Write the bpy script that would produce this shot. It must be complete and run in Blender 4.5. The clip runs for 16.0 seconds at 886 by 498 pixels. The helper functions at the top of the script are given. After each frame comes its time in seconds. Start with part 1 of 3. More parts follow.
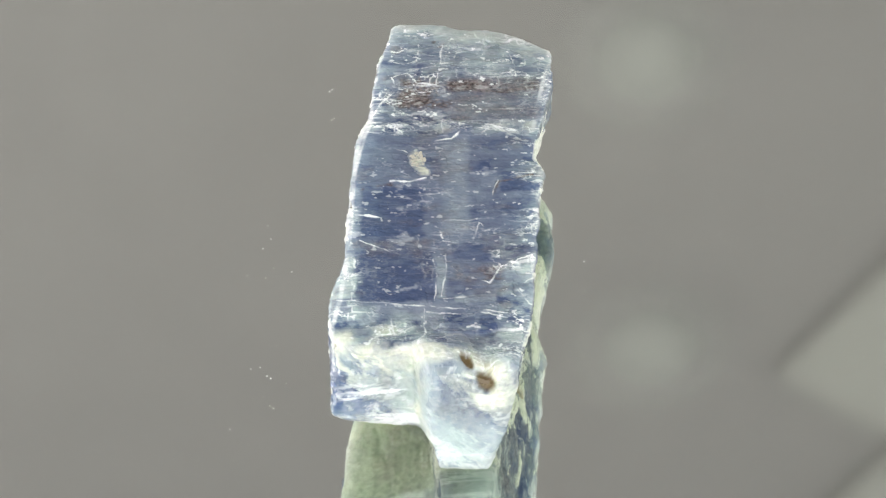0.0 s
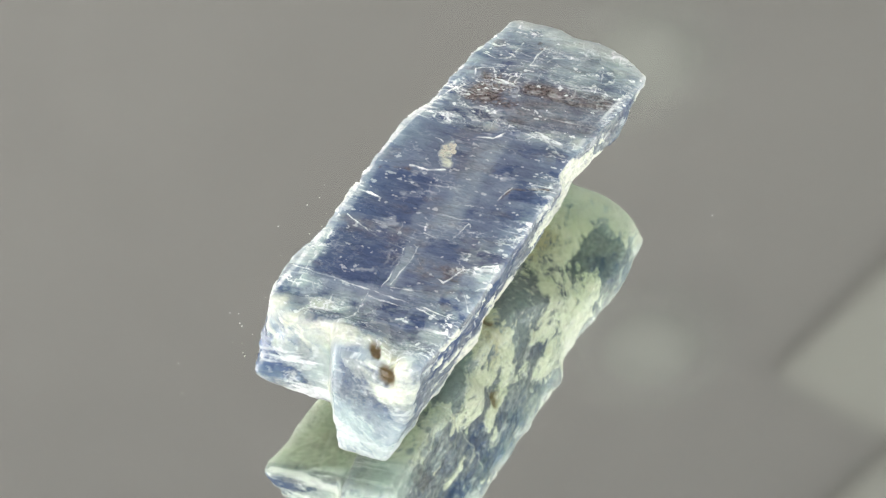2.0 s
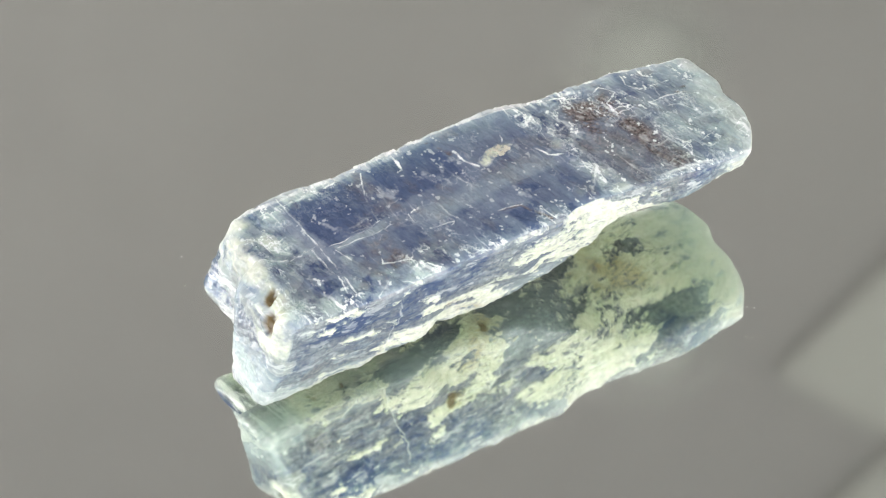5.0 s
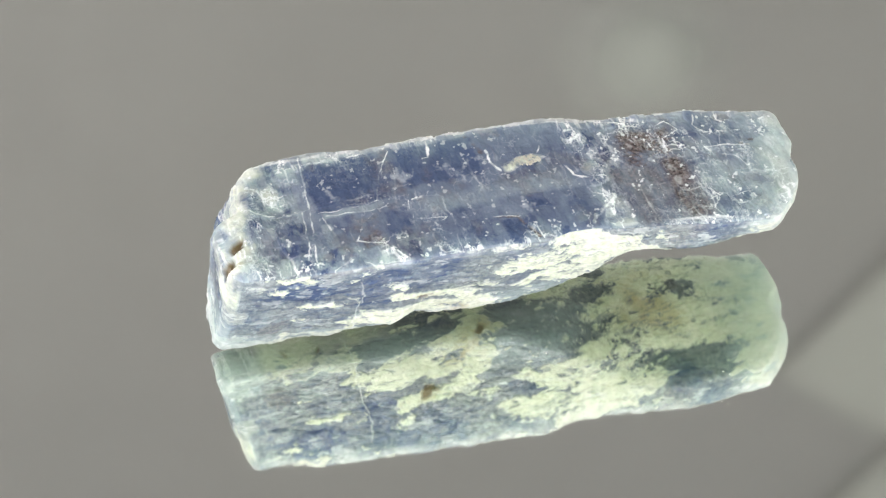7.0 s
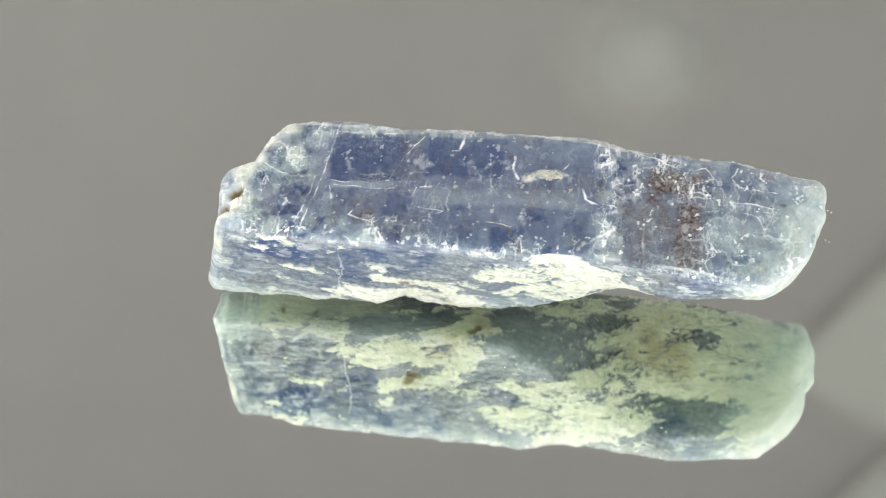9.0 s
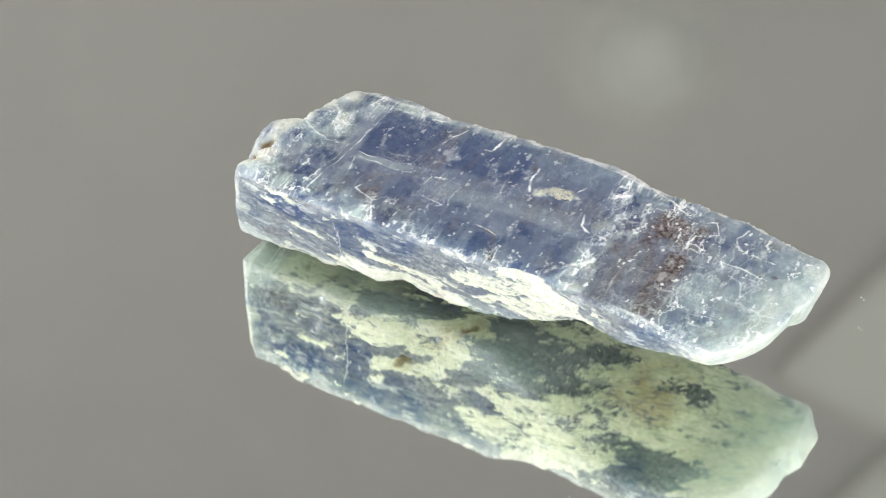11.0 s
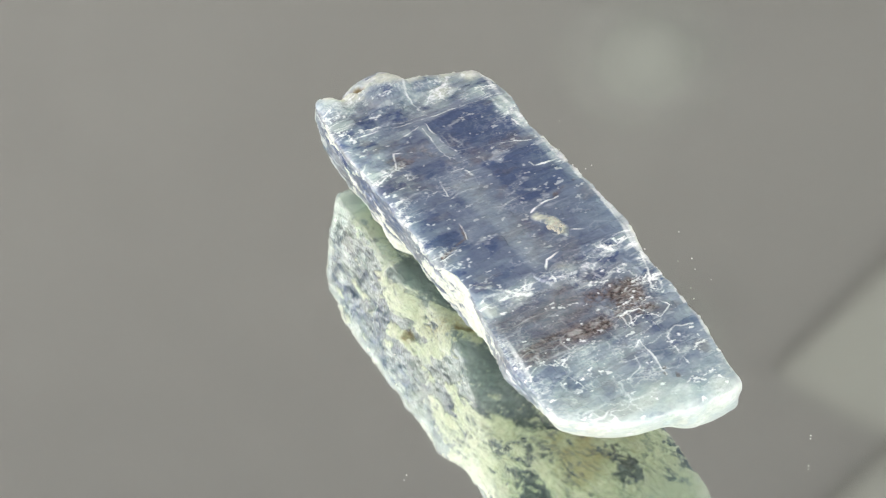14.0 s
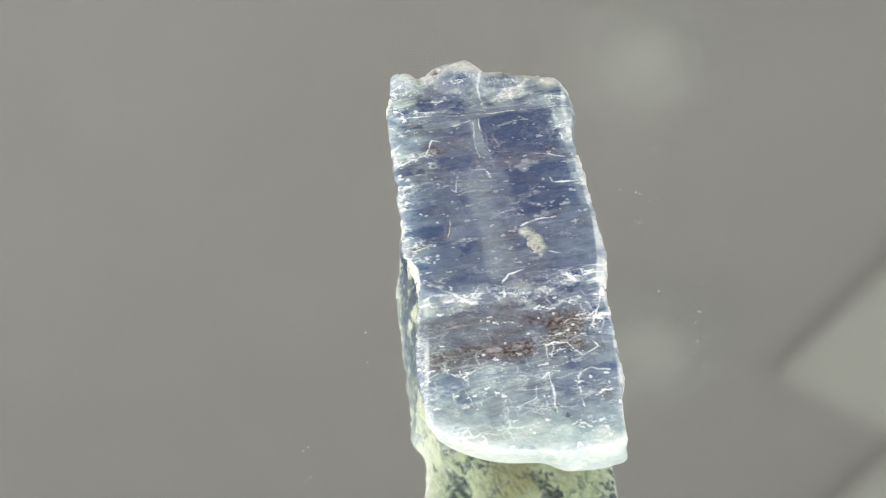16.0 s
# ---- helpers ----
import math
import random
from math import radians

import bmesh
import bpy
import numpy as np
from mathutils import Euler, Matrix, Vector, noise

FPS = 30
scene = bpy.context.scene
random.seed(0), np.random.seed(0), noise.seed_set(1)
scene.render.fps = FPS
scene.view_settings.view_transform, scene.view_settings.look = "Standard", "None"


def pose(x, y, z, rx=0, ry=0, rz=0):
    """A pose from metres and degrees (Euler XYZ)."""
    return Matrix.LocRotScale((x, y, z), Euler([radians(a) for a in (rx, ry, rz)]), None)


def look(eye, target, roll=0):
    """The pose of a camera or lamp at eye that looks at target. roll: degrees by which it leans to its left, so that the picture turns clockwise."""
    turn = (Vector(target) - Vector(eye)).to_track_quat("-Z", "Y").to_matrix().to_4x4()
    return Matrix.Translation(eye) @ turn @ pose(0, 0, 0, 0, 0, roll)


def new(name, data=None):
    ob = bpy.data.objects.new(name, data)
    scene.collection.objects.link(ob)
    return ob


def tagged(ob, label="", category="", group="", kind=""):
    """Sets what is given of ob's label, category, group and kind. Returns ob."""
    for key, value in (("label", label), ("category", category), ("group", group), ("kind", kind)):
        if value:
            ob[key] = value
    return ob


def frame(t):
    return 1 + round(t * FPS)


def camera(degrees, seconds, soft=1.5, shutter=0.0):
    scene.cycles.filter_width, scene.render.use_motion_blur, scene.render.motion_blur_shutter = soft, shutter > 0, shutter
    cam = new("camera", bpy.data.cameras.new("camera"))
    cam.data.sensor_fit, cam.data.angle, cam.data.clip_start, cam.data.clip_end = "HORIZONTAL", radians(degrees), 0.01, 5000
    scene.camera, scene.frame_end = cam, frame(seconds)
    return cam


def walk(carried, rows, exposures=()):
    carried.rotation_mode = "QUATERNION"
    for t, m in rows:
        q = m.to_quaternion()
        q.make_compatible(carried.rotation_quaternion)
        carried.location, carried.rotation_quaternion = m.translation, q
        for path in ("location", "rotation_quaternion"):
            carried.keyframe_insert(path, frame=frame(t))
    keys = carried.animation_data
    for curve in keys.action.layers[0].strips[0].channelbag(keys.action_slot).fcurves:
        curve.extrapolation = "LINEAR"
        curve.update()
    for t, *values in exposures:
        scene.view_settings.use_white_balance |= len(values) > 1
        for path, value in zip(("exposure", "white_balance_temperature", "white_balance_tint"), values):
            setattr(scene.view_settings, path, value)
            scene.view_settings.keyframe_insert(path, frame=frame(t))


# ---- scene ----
U = 0.17          # scale of the set: the crystal is about 4.9 cm long
SPIN = -10.66     # degrees a second, seen from above
START = 1.0       # degrees, the turn at the start

cam = camera(18.655, 16.0, 1.25)
EYE = Vector((0, -1, 0.8160)) * U
AIM = Vector((-0.01034, 0.78477, -0.61970))
walk(cam, [(0, look(EYE, EYE + AIM, -2.243)), (16, look(EYE, EYE + AIM, -2.243))])

# ---- world and light ----
world = bpy.data.worlds.new("sky")
scene.world = world
world.use_nodes = True
wn = world.node_tree
sky = wn.nodes.new("ShaderNodeTexSky")
sky.sky_type, sky.sun_disc = "NISHITA", False
sky.sun_elevation, sky.sun_rotation = radians(35), radians(180)
wn.links.new(sky.outputs[0], wn.nodes["Background"].inputs[0])
wn.nodes["Background"].inputs[1].default_value = 0.08

scene.view_settings.exposure = 0.0


def area(name, m, w, h, watts, colour):
    lamp = bpy.data.lights.new(name, "AREA")
    lamp.shape, lamp.size, lamp.size_y, lamp.energy, lamp.color = "RECTANGLE", w, h, watts, colour
    ob = new(name, lamp)
    ob.matrix_world = m
    return ob


# daylight through an assumed window behind the camera
area("window_light", look((0.0, -1.49, 0.535), (0, 0, 0.05)), 1.5, 0.93, 30, (0.985, 1.0, 0.985))
# tinted fill lights added at both sides to brighten the underside and the wall
area("side_fill_light", look((-1.59, 0.25, 0.47), (0.15, 0.3, 0.0)), 0.9, 0.8, 27, (1.0, 0.965, 0.955))
area("east_fill_light", look((1.59, -0.50, 0.42), (0, -0.1, 0.0)), 0.8, 0.7, 13, (0.96, 1.0, 0.98))


# ---- materials ----
def material(name, rough=0.6, colour=(0.5, 0.5, 0.5), metal=0.0):
    m = bpy.data.materials.new(name)
    m.use_nodes = True
    b = m.node_tree.nodes["Principled BSDF"]
    b.inputs["Base Color"].default_value = (*colour, 1)
    b.inputs["Roughness"].default_value = rough
    b.inputs["Metallic"].default_value = metal
    return m, m.node_tree, b


def node(nt, kind, **inputs):
    n = nt.nodes.new(kind)
    for k, v in inputs.items():
        n.inputs[k.replace("_", " ")].default_value = v
    return n


def mix(nt, fac, a, b, blend="MIX"):
    n = nt.nodes.new("ShaderNodeMix")
    n.data_type, n.blend_type = "RGBA", blend
    for socket, v in ((n.inputs[0], fac), (n.inputs[6], a), (n.inputs[7], b)):
        if hasattr(v, "is_output"):
            nt.links.new(v, socket)
        elif isinstance(v, tuple):
            socket.default_value = (*v, 1)
        else:
            socket.default_value = v
    return n.outputs[2]


def noise_tex(nt, scale, detail=4, rough=0.6, stretch=(1, 1, 1)):
    tc = nt.nodes.new("ShaderNodeTexCoord")
    mp = nt.nodes.new("ShaderNodeMapping")
    mp.inputs["Scale"].default_value = stretch
    nt.links.new(tc.outputs["Object"], mp.inputs[0])
    n = node(nt, "ShaderNodeTexNoise", Scale=scale, Detail=detail, Roughness=rough)
    nt.links.new(mp.outputs[0], n.inputs["Vector"])
    return n.outputs["Fac"]


def ramp(nt, fac, lo, hi):
    n = nt.nodes.new("ShaderNodeMapRange")
    n.inputs[1].default_value, n.inputs[2].default_value = lo, hi
    nt.links.new(fac, n.inputs[0])
    return n.outputs[0]


def mottled(name, a, b, scale, rough=0.7, bump=0.0):
    """A plain surface of two near tones with grain at two scales."""
    m, nt, p = material(name, rough)
    big, fine = noise_tex(nt, scale), noise_tex(nt, scale * 12)
    c = mix(nt, ramp(nt, big, 0.3, 0.7), a, b)
    c = mix(nt, ramp(nt, fine, 0.2, 1.4), c, tuple(0.8 * v for v in a))
    nt.links.new(c, p.inputs["Base Color"])
    if bump:
        bn = node(nt, "ShaderNodeBump", Strength=bump, Distance=0.002)
        nt.links.new(fine, bn.inputs["Height"])
        nt.links.new(bn.outputs[0], p.inputs["Normal"])
    return m


def attribute(nt, name):
    a = nt.nodes.new("ShaderNodeAttribute")
    a.attribute_name = name
    s = nt.nodes.new("ShaderNodeSeparateColor")
    nt.links.new(a.outputs["Color"], s.inputs[0])
    return s.outputs[0], s.outputs[1], s.outputs[2]


def mineral():
    """Bladed blue mineral: minerals laid on by the masks of the mesh, grain by noise."""
    m, nt, p = material("blue_mineral", 0.4)
    deep, crust, stain = attribute(nt, "minerals")
    vein_glint, pit, pale = attribute(nt, "cracks")
    streak = noise_tex(nt, 900, 5, 0.7, (0.8, 1.2, 1.0))
    grain = noise_tex(nt, 2600, 3, 0.6)
    blue = mix(nt, ramp(nt, streak, 0.3, 0.7), (0.178, 0.212, 0.285), (0.245, 0.280, 0.345))
    dark = mix(nt, ramp(nt, streak, 0.3, 0.7), (0.032, 0.056, 0.138), (0.052, 0.082, 0.175))
    slate, ochre, _ = attribute(nt, "rock")
    grey = mix(nt, ramp(nt, grain, 0.3, 0.7), (0.12, 0.138, 0.160), (0.30, 0.320, 0.335))
    blue = mix(nt, slate, blue, grey)
    c = mix(nt, deep, blue, dark)
    c = mix(nt, pale, c, mix(nt, ramp(nt, streak, 0.3, 0.7), (0.29, 0.355, 0.385), (0.47, 0.54, 0.54)))
    brown = mix(nt, ramp(nt, grain, 0.35, 0.65), (0.045, 0.036, 0.036), (0.20, 0.158, 0.152))
    c = mix(nt, stain, c, brown)
    cream = mix(nt, ramp(nt, grain, 0.3, 0.7), (0.48, 0.505, 0.40), (0.72, 0.73, 0.62))
    cream = mix(nt, ochre, cream, (0.40, 0.33, 0.19))
    c = mix(nt, crust, c, cream)
    # white of the veins, and of the glints painted on the top
    c = mix(nt, vein_glint, c, (0.84, 0.86, 0.87))
    c = mix(nt, pit, c, (0.13, 0.085, 0.035))
    nt.links.new(c, p.inputs["Base Color"])
    p.inputs["Subsurface Weight"].default_value = 0.8
    p.inputs["Subsurface Radius"].default_value = (0.85, 1.0, 0.85)
    p.inputs["Subsurface Scale"].default_value = 0.0125
    p.inputs["IOR"].default_value = 1.6
    r = nt.nodes.new("ShaderNodeMapRange")
    r.inputs[3].default_value, r.inputs[4].default_value = 0.26, 0.75
    nt.links.new(crust, r.inputs[0])
    nt.links.new(r.outputs[0], p.inputs["Roughness"])
    b = node(nt, "ShaderNodeBump", Strength=0.3, Distance=0.00015)
    nt.links.new(streak, b.inputs["Height"])
    nt.links.new(b.outputs[0], p.inputs["Normal"])
    return m


MINERAL = mineral()
SILVER, _, _s = material("mirror_silver", 0.047, (0.925, 0.942, 0.908), 1.0)
WALL = mottled("warm_grey_paint", (0.281, 0.265, 0.276), (0.270, 0.255, 0.266), 1.5, 0.85, 0.1)
WHITE = mottled("white_paint", (0.74, 0.735, 0.72), (0.71, 0.70, 0.69), 1.4, 0.85, 0.1)
CEIL = mottled("ceiling_paint", (0.74, 0.735, 0.72), (0.70, 0.695, 0.68), 1.2, 0.9)
FLOOR = mottled("grey_carpet", (0.20, 0.19, 0.18), (0.15, 0.145, 0.14), 6, 0.95, 0.4)
WOOD = mottled("grey_laminate", (0.35, 0.34, 0.33), (0.30, 0.29, 0.28), 4, 0.5, 0.1)
PLASTIC, _, _s = material("black_plastic", 0.4, (0.02, 0.02, 0.02))
CARD = mottled("white_card", (0.372, 0.362, 0.360), (0.354, 0.345, 0.343), 5, 0.8)
GRAIN = mottled("cream_grains", (0.58, 0.55, 0.47), (0.46, 0.42, 0.35), 1500, 0.6, 0.2)
DUST, _, _s = material("dust_grain", 0.5, (0.85, 0.85, 0.8))


def clear_glass():
    m = bpy.data.materials.new("clear_glass")
    m.use_nodes = True
    nt = m.node_tree
    nt.nodes.remove(nt.nodes["Principled BSDF"])
    t = nt.nodes.new("ShaderNodeBsdfTransparent")
    t.inputs[0].default_value = (0.975, 0.982, 0.966, 1)
    nt.links.new(t.outputs[0], nt.nodes["Material Output"].inputs[0])
    return m


GLASS = clear_glass()


def soft_disc(r):
    """Pale disc whose fade towards the rim stands in for defocus blur."""
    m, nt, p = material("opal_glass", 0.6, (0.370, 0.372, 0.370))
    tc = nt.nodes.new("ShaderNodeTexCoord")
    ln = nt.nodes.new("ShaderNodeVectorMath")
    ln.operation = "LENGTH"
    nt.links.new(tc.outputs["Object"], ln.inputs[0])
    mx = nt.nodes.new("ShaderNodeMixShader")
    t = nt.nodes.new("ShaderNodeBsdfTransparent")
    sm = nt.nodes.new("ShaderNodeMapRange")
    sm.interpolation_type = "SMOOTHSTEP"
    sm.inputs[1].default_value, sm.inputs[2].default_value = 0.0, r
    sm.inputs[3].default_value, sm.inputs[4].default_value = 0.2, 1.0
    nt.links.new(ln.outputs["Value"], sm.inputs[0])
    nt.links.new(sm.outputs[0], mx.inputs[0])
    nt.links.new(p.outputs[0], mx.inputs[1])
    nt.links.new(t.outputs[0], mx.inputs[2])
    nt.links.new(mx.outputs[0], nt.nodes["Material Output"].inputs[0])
    return m


# ---- building blocks ----
def link(name, bm, mat, parent=None, smooth=False):
    me = bpy.data.meshes.new(name)
    bm.to_mesh(me)
    bm.free()
    me.materials.append(mat)
    if smooth:
        me.polygons.foreach_set("use_smooth", [True] * len(me.polygons))
    ob = new(name, me)
    ob.parent = parent
    return ob


def part(name, bm, mat, parent, label=""):
    return tagged(link(name, bm, mat, parent), label)


def box(lo, hi, bevel=0.0):
    bm = bmesh.new()
    size = Vector(hi) - Vector(lo)
    bmesh.ops.create_cube(bm, size=1, matrix=Matrix.Translation((Vector(lo) + Vector(hi)) / 2) @ Matrix.Diagonal((*size, 1)))
    if bevel:
        bmesh.ops.bevel(bm, geom=bm.edges[:], offset=bevel, segments=2, affect="EDGES")
    return bm


def disc(r, z0, z1, bevel=0.0, n=96):
    bm = bmesh.new()
    bmesh.ops.create_cone(bm, cap_ends=True, segments=n, radius1=r, radius2=r, depth=z1 - z0, matrix=Matrix.Translation((0, 0, (z0 + z1) / 2)))
    if bevel:
        edges = [e for e in bm.edges if abs(e.verts[0].co.z - e.verts[1].co.z) < 1e-6]
        bmesh.ops.bevel(bm, geom=edges, offset=bevel, segments=2, affect="EDGES")
    return bm


# ---- the room ----
RX, RY0, RY1, Z0, Z1 = 1.6, -1.5, 1.2, -0.75, 1.55


def structure(name, bm, mat, label):
    return tagged(link(name, bm, mat), label, name.split("_")[0], kind="structure")


structure("floor", box((-RX, RY0, Z0 - 0.1), (RX, RY1, Z0)), FLOOR, "dull grey carpeted floor under the table")
structure("ceiling", box((-RX, RY0, Z1), (RX, RY1, Z1 + 0.1)), CEIL, "plain off-white painted ceiling over the table")
structure("wall_north", box((-RX - 0.1, RY1, Z0 - 0.1), (RX + 0.1, RY1 + 0.1, Z1 + 0.1)), WALL, "plain warm grey painted wall")


def holed(axis, at, lo, hi, hole_lo, hole_hi):
    """A wall 0.1 m thick across the axis x or y, from at outwards, with one rectangular opening; lo and hi are (along, z)."""
    bm = bmesh.new()
    spans = (((lo[0], lo[1]), (hi[0], hole_lo[1])), ((lo[0], hole_hi[1]), (hi[0], hi[1])), ((lo[0], hole_lo[1]), (hole_lo[0], hole_hi[1])), ((hole_hi[0], hole_lo[1]), (hi[0], hole_hi[1])))
    for (a0, z0), (a1, z1) in spans:
        c = ((a0 + a1) / 2, at - 0.05, (z0 + z1) / 2) if axis == "y" else (at - 0.05, (a0 + a1) / 2, (z0 + z1) / 2)
        d = (a1 - a0, 0.1, z1 - z0) if axis == "y" else (0.1, a1 - a0, z1 - z0)
        bmesh.ops.create_cube(bm, size=1, matrix=Matrix.Translation(c) @ Matrix.Diagonal((*d, 1)))
    return bm


def window(name, axis, at, lo, hi):
    """White frame and sill in an opening."""
    ob = tagged(new(name), "white painted window letting in daylight", "window", kind="structure")
    t = 0.045
    bars = (((lo[0], lo[1]), (hi[0], lo[1] + t)), ((lo[0], hi[1] - t), (hi[0], hi[1])), ((lo[0], lo[1] + t), (lo[0] + t, hi[1] - t)), ((hi[0] - t, lo[1] + t), (hi[0], hi[1] - t)))
    for (a0, z0), (a1, z1) in bars:
        a, b = ((a0, at - 0.08, z0), (a1, at - 0.03, z1)) if axis == "y" else ((at - 0.08, a0, z0), (at - 0.03, a1, z1))
        part("frame_bar", box(a, b, 0.003), WHITE, ob)
    a, b = ((lo[0] - 0.03, at, lo[1] - 0.03), (hi[0] + 0.03, at + 0.06, lo[1])) if axis == "y" else ((at, lo[0] - 0.03, lo[1] - 0.03), (at + 0.06, hi[0] + 0.03, lo[1]))
    part("sill", box(a, b, 0.004), WHITE, ob)
    return ob


# unseen walls; their openings and windows are added to house the area lights
structure("wall_south", holed("y", RY0, (-RX - 0.1, Z0 - 0.1), (RX + 0.1, Z1 + 0.1), (-0.80, 0.02), (0.80, 1.05)), WHITE, "white painted wall with a window opening")
structure("wall_west", holed("x", -RX, (RY0, Z0 - 0.1), (RY1, Z1 + 0.1), (-0.25, 0.02), (0.75, 0.92)), WHITE, "white painted wall with a window opening")
window("window_1", "y", RY0, (-0.80, 0.02), (0.80, 1.05))
structure("wall_east", holed("x", RX + 0.1, (RY0, Z0 - 0.1), (RY1, Z1 + 0.1), (-0.95, 0.02), (-0.05, 0.82)), WHITE, "white painted wall with a window opening")
window("added_window_3", "x", RX + 0.1, (-0.95, 0.02), (-0.05, 0.82))
window("added_window_2", "x", -RX, (-0.25, 0.02), (0.75, 0.92))


# pale cards and made-up soft round spots on the far wall, seen only in the mirror
def card(x, z, w, h, turn):
    bm = box((-w / 2, -0.012, -h / 2), (w / 2, 0, h / 2), 0.001)
    ob = link("wall_card", bm, CARD)
    ob.matrix_world = pose(x, RY1 - 0.003, z, 0, turn, 0)
    return tagged(ob, "white card pinned to the grey wall", "card", group="cards on the wall")


card(0.3428, 1.0255, 0.199, 0.199, -37)
card(0.3061, 1.2545, 0.199, 0.199, -38)


# disc added for a mirrored pale spot of unknown source, with blur in its opacity
def soft_spot(x, z, r):
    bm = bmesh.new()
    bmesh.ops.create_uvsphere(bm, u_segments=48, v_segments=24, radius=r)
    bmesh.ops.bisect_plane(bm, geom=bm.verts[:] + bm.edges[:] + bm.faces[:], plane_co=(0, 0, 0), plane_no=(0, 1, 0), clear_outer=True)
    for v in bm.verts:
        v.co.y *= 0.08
    lamp = tagged(new("pale_spot"), "unlit round opal glass lamp on the wall", "lamp", group="lamps on the wall")
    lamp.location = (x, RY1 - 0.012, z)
    shell = link("spot_disc", bm, soft_disc(r), lamp, True)
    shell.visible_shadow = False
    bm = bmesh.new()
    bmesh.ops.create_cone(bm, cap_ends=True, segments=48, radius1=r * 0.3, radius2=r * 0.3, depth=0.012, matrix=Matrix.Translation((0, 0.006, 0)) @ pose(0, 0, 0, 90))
    part("spot_backing", bm, WALL, lamp)
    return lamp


soft_spot(0.1090, 0.7850, 0.0740)
soft_spot(0.1158, 1.0151, 0.0740)

# ---- turntable with its mirror ----
MIRROR_Z = -0.0090 * U
turntable = tagged(new("turntable"), "round glass mirror on a black turntable on the table", "turntable")
part("mirror_silver", disc(0.62 * U, MIRROR_Z - 0.0004, MIRROR_Z), SILVER, turntable, "silvered back of the round mirror")
glass = part("mirror_glass", disc(0.62 * U, MIRROR_Z + 0.0001, 0, 0.0004), GLASS, turntable, "clear glass plate of the round mirror")
glass.visible_shadow = False
part("platter", disc(0.60 * U, MIRROR_Z - 0.0084, MIRROR_Z - 0.0005, 0.001), PLASTIC, turntable, "black plastic platter")
part("base", disc(0.45 * U, MIRROR_Z - 0.024, MIRROR_Z - 0.0085, 0.002), PLASTIC, turntable, "black plastic base")
TABLE_Z = MIRROR_Z - 0.024
table = tagged(new("table"), "plain grey laminate table carrying the turntable", "table")
part("tabletop", box((-0.6, -0.42, TABLE_Z - 0.025), (0.6, 0.42, TABLE_Z), 0.003), WOOD, table)
for sx in (-1, 1):
    for sy in (-1, 1):
        part("leg", box((sx * 0.55 - 0.025, sy * 0.37 - 0.025, Z0), (sx * 0.55 + 0.025, sy * 0.37 + 0.025, TABLE_Z - 0.025), 0.003), WOOD, table)


# ---- the crystal ----
def hash3(ix, iy, iz, seed):
    h = (ix * 374761393 + iy * 668265263 + iz * 2147483647 + seed * 974634777) & 0xFFFFFFFF
    h = ((h ^ (h >> 13)) * 1274126177) & 0xFFFFFFFF
    return ((h ^ (h >> 16)) & 0xFFFF) / 65535.0


def value_noise(p, seed):
    i = np.floor(p).astype(np.int64)
    f = p - i
    f = f * f * (3 - 2 * f)
    out = 0
    for dx in (0, 1):
        for dy in (0, 1):
            for dz in (0, 1):
                w = (f[:, 0] if dx else 1 - f[:, 0]) * (f[:, 1] if dy else 1 - f[:, 1]) * (f[:, 2] if dz else 1 - f[:, 2])
                out = out + w * hash3(i[:, 0] + dx, i[:, 1] + dy, i[:, 2] + dz, seed)
    return out


def fractal(p, scale, seed, octaves=4, gain=0.55):
    """Layered noise, about -1 to 1; scale is cells a unit along x, y, z."""
    q = p * np.array(scale)
    total, amp, norm = 0, 1.0, 0
    for o in range(octaves):
        total = total + amp * (2 * value_noise(q + 17.3 * o, seed + o) - 1)
        norm += amp
        amp *= gain
        q = q * 2.03
    return total / norm * 1.6


def step(v, a, b):
    t = np.clip((v - a) / (b - a), 0, 1)
    return t * t * (3 - 2 * t)


# outline of the blade along its length: left and right edge of the top, and the lower corners
def lengthwise(y, ys, vs):
    return np.interp(y, ys, vs)


YS = (-0.11, -0.06, -0.025, 0.03, 0.07, 0.12, 0.16)


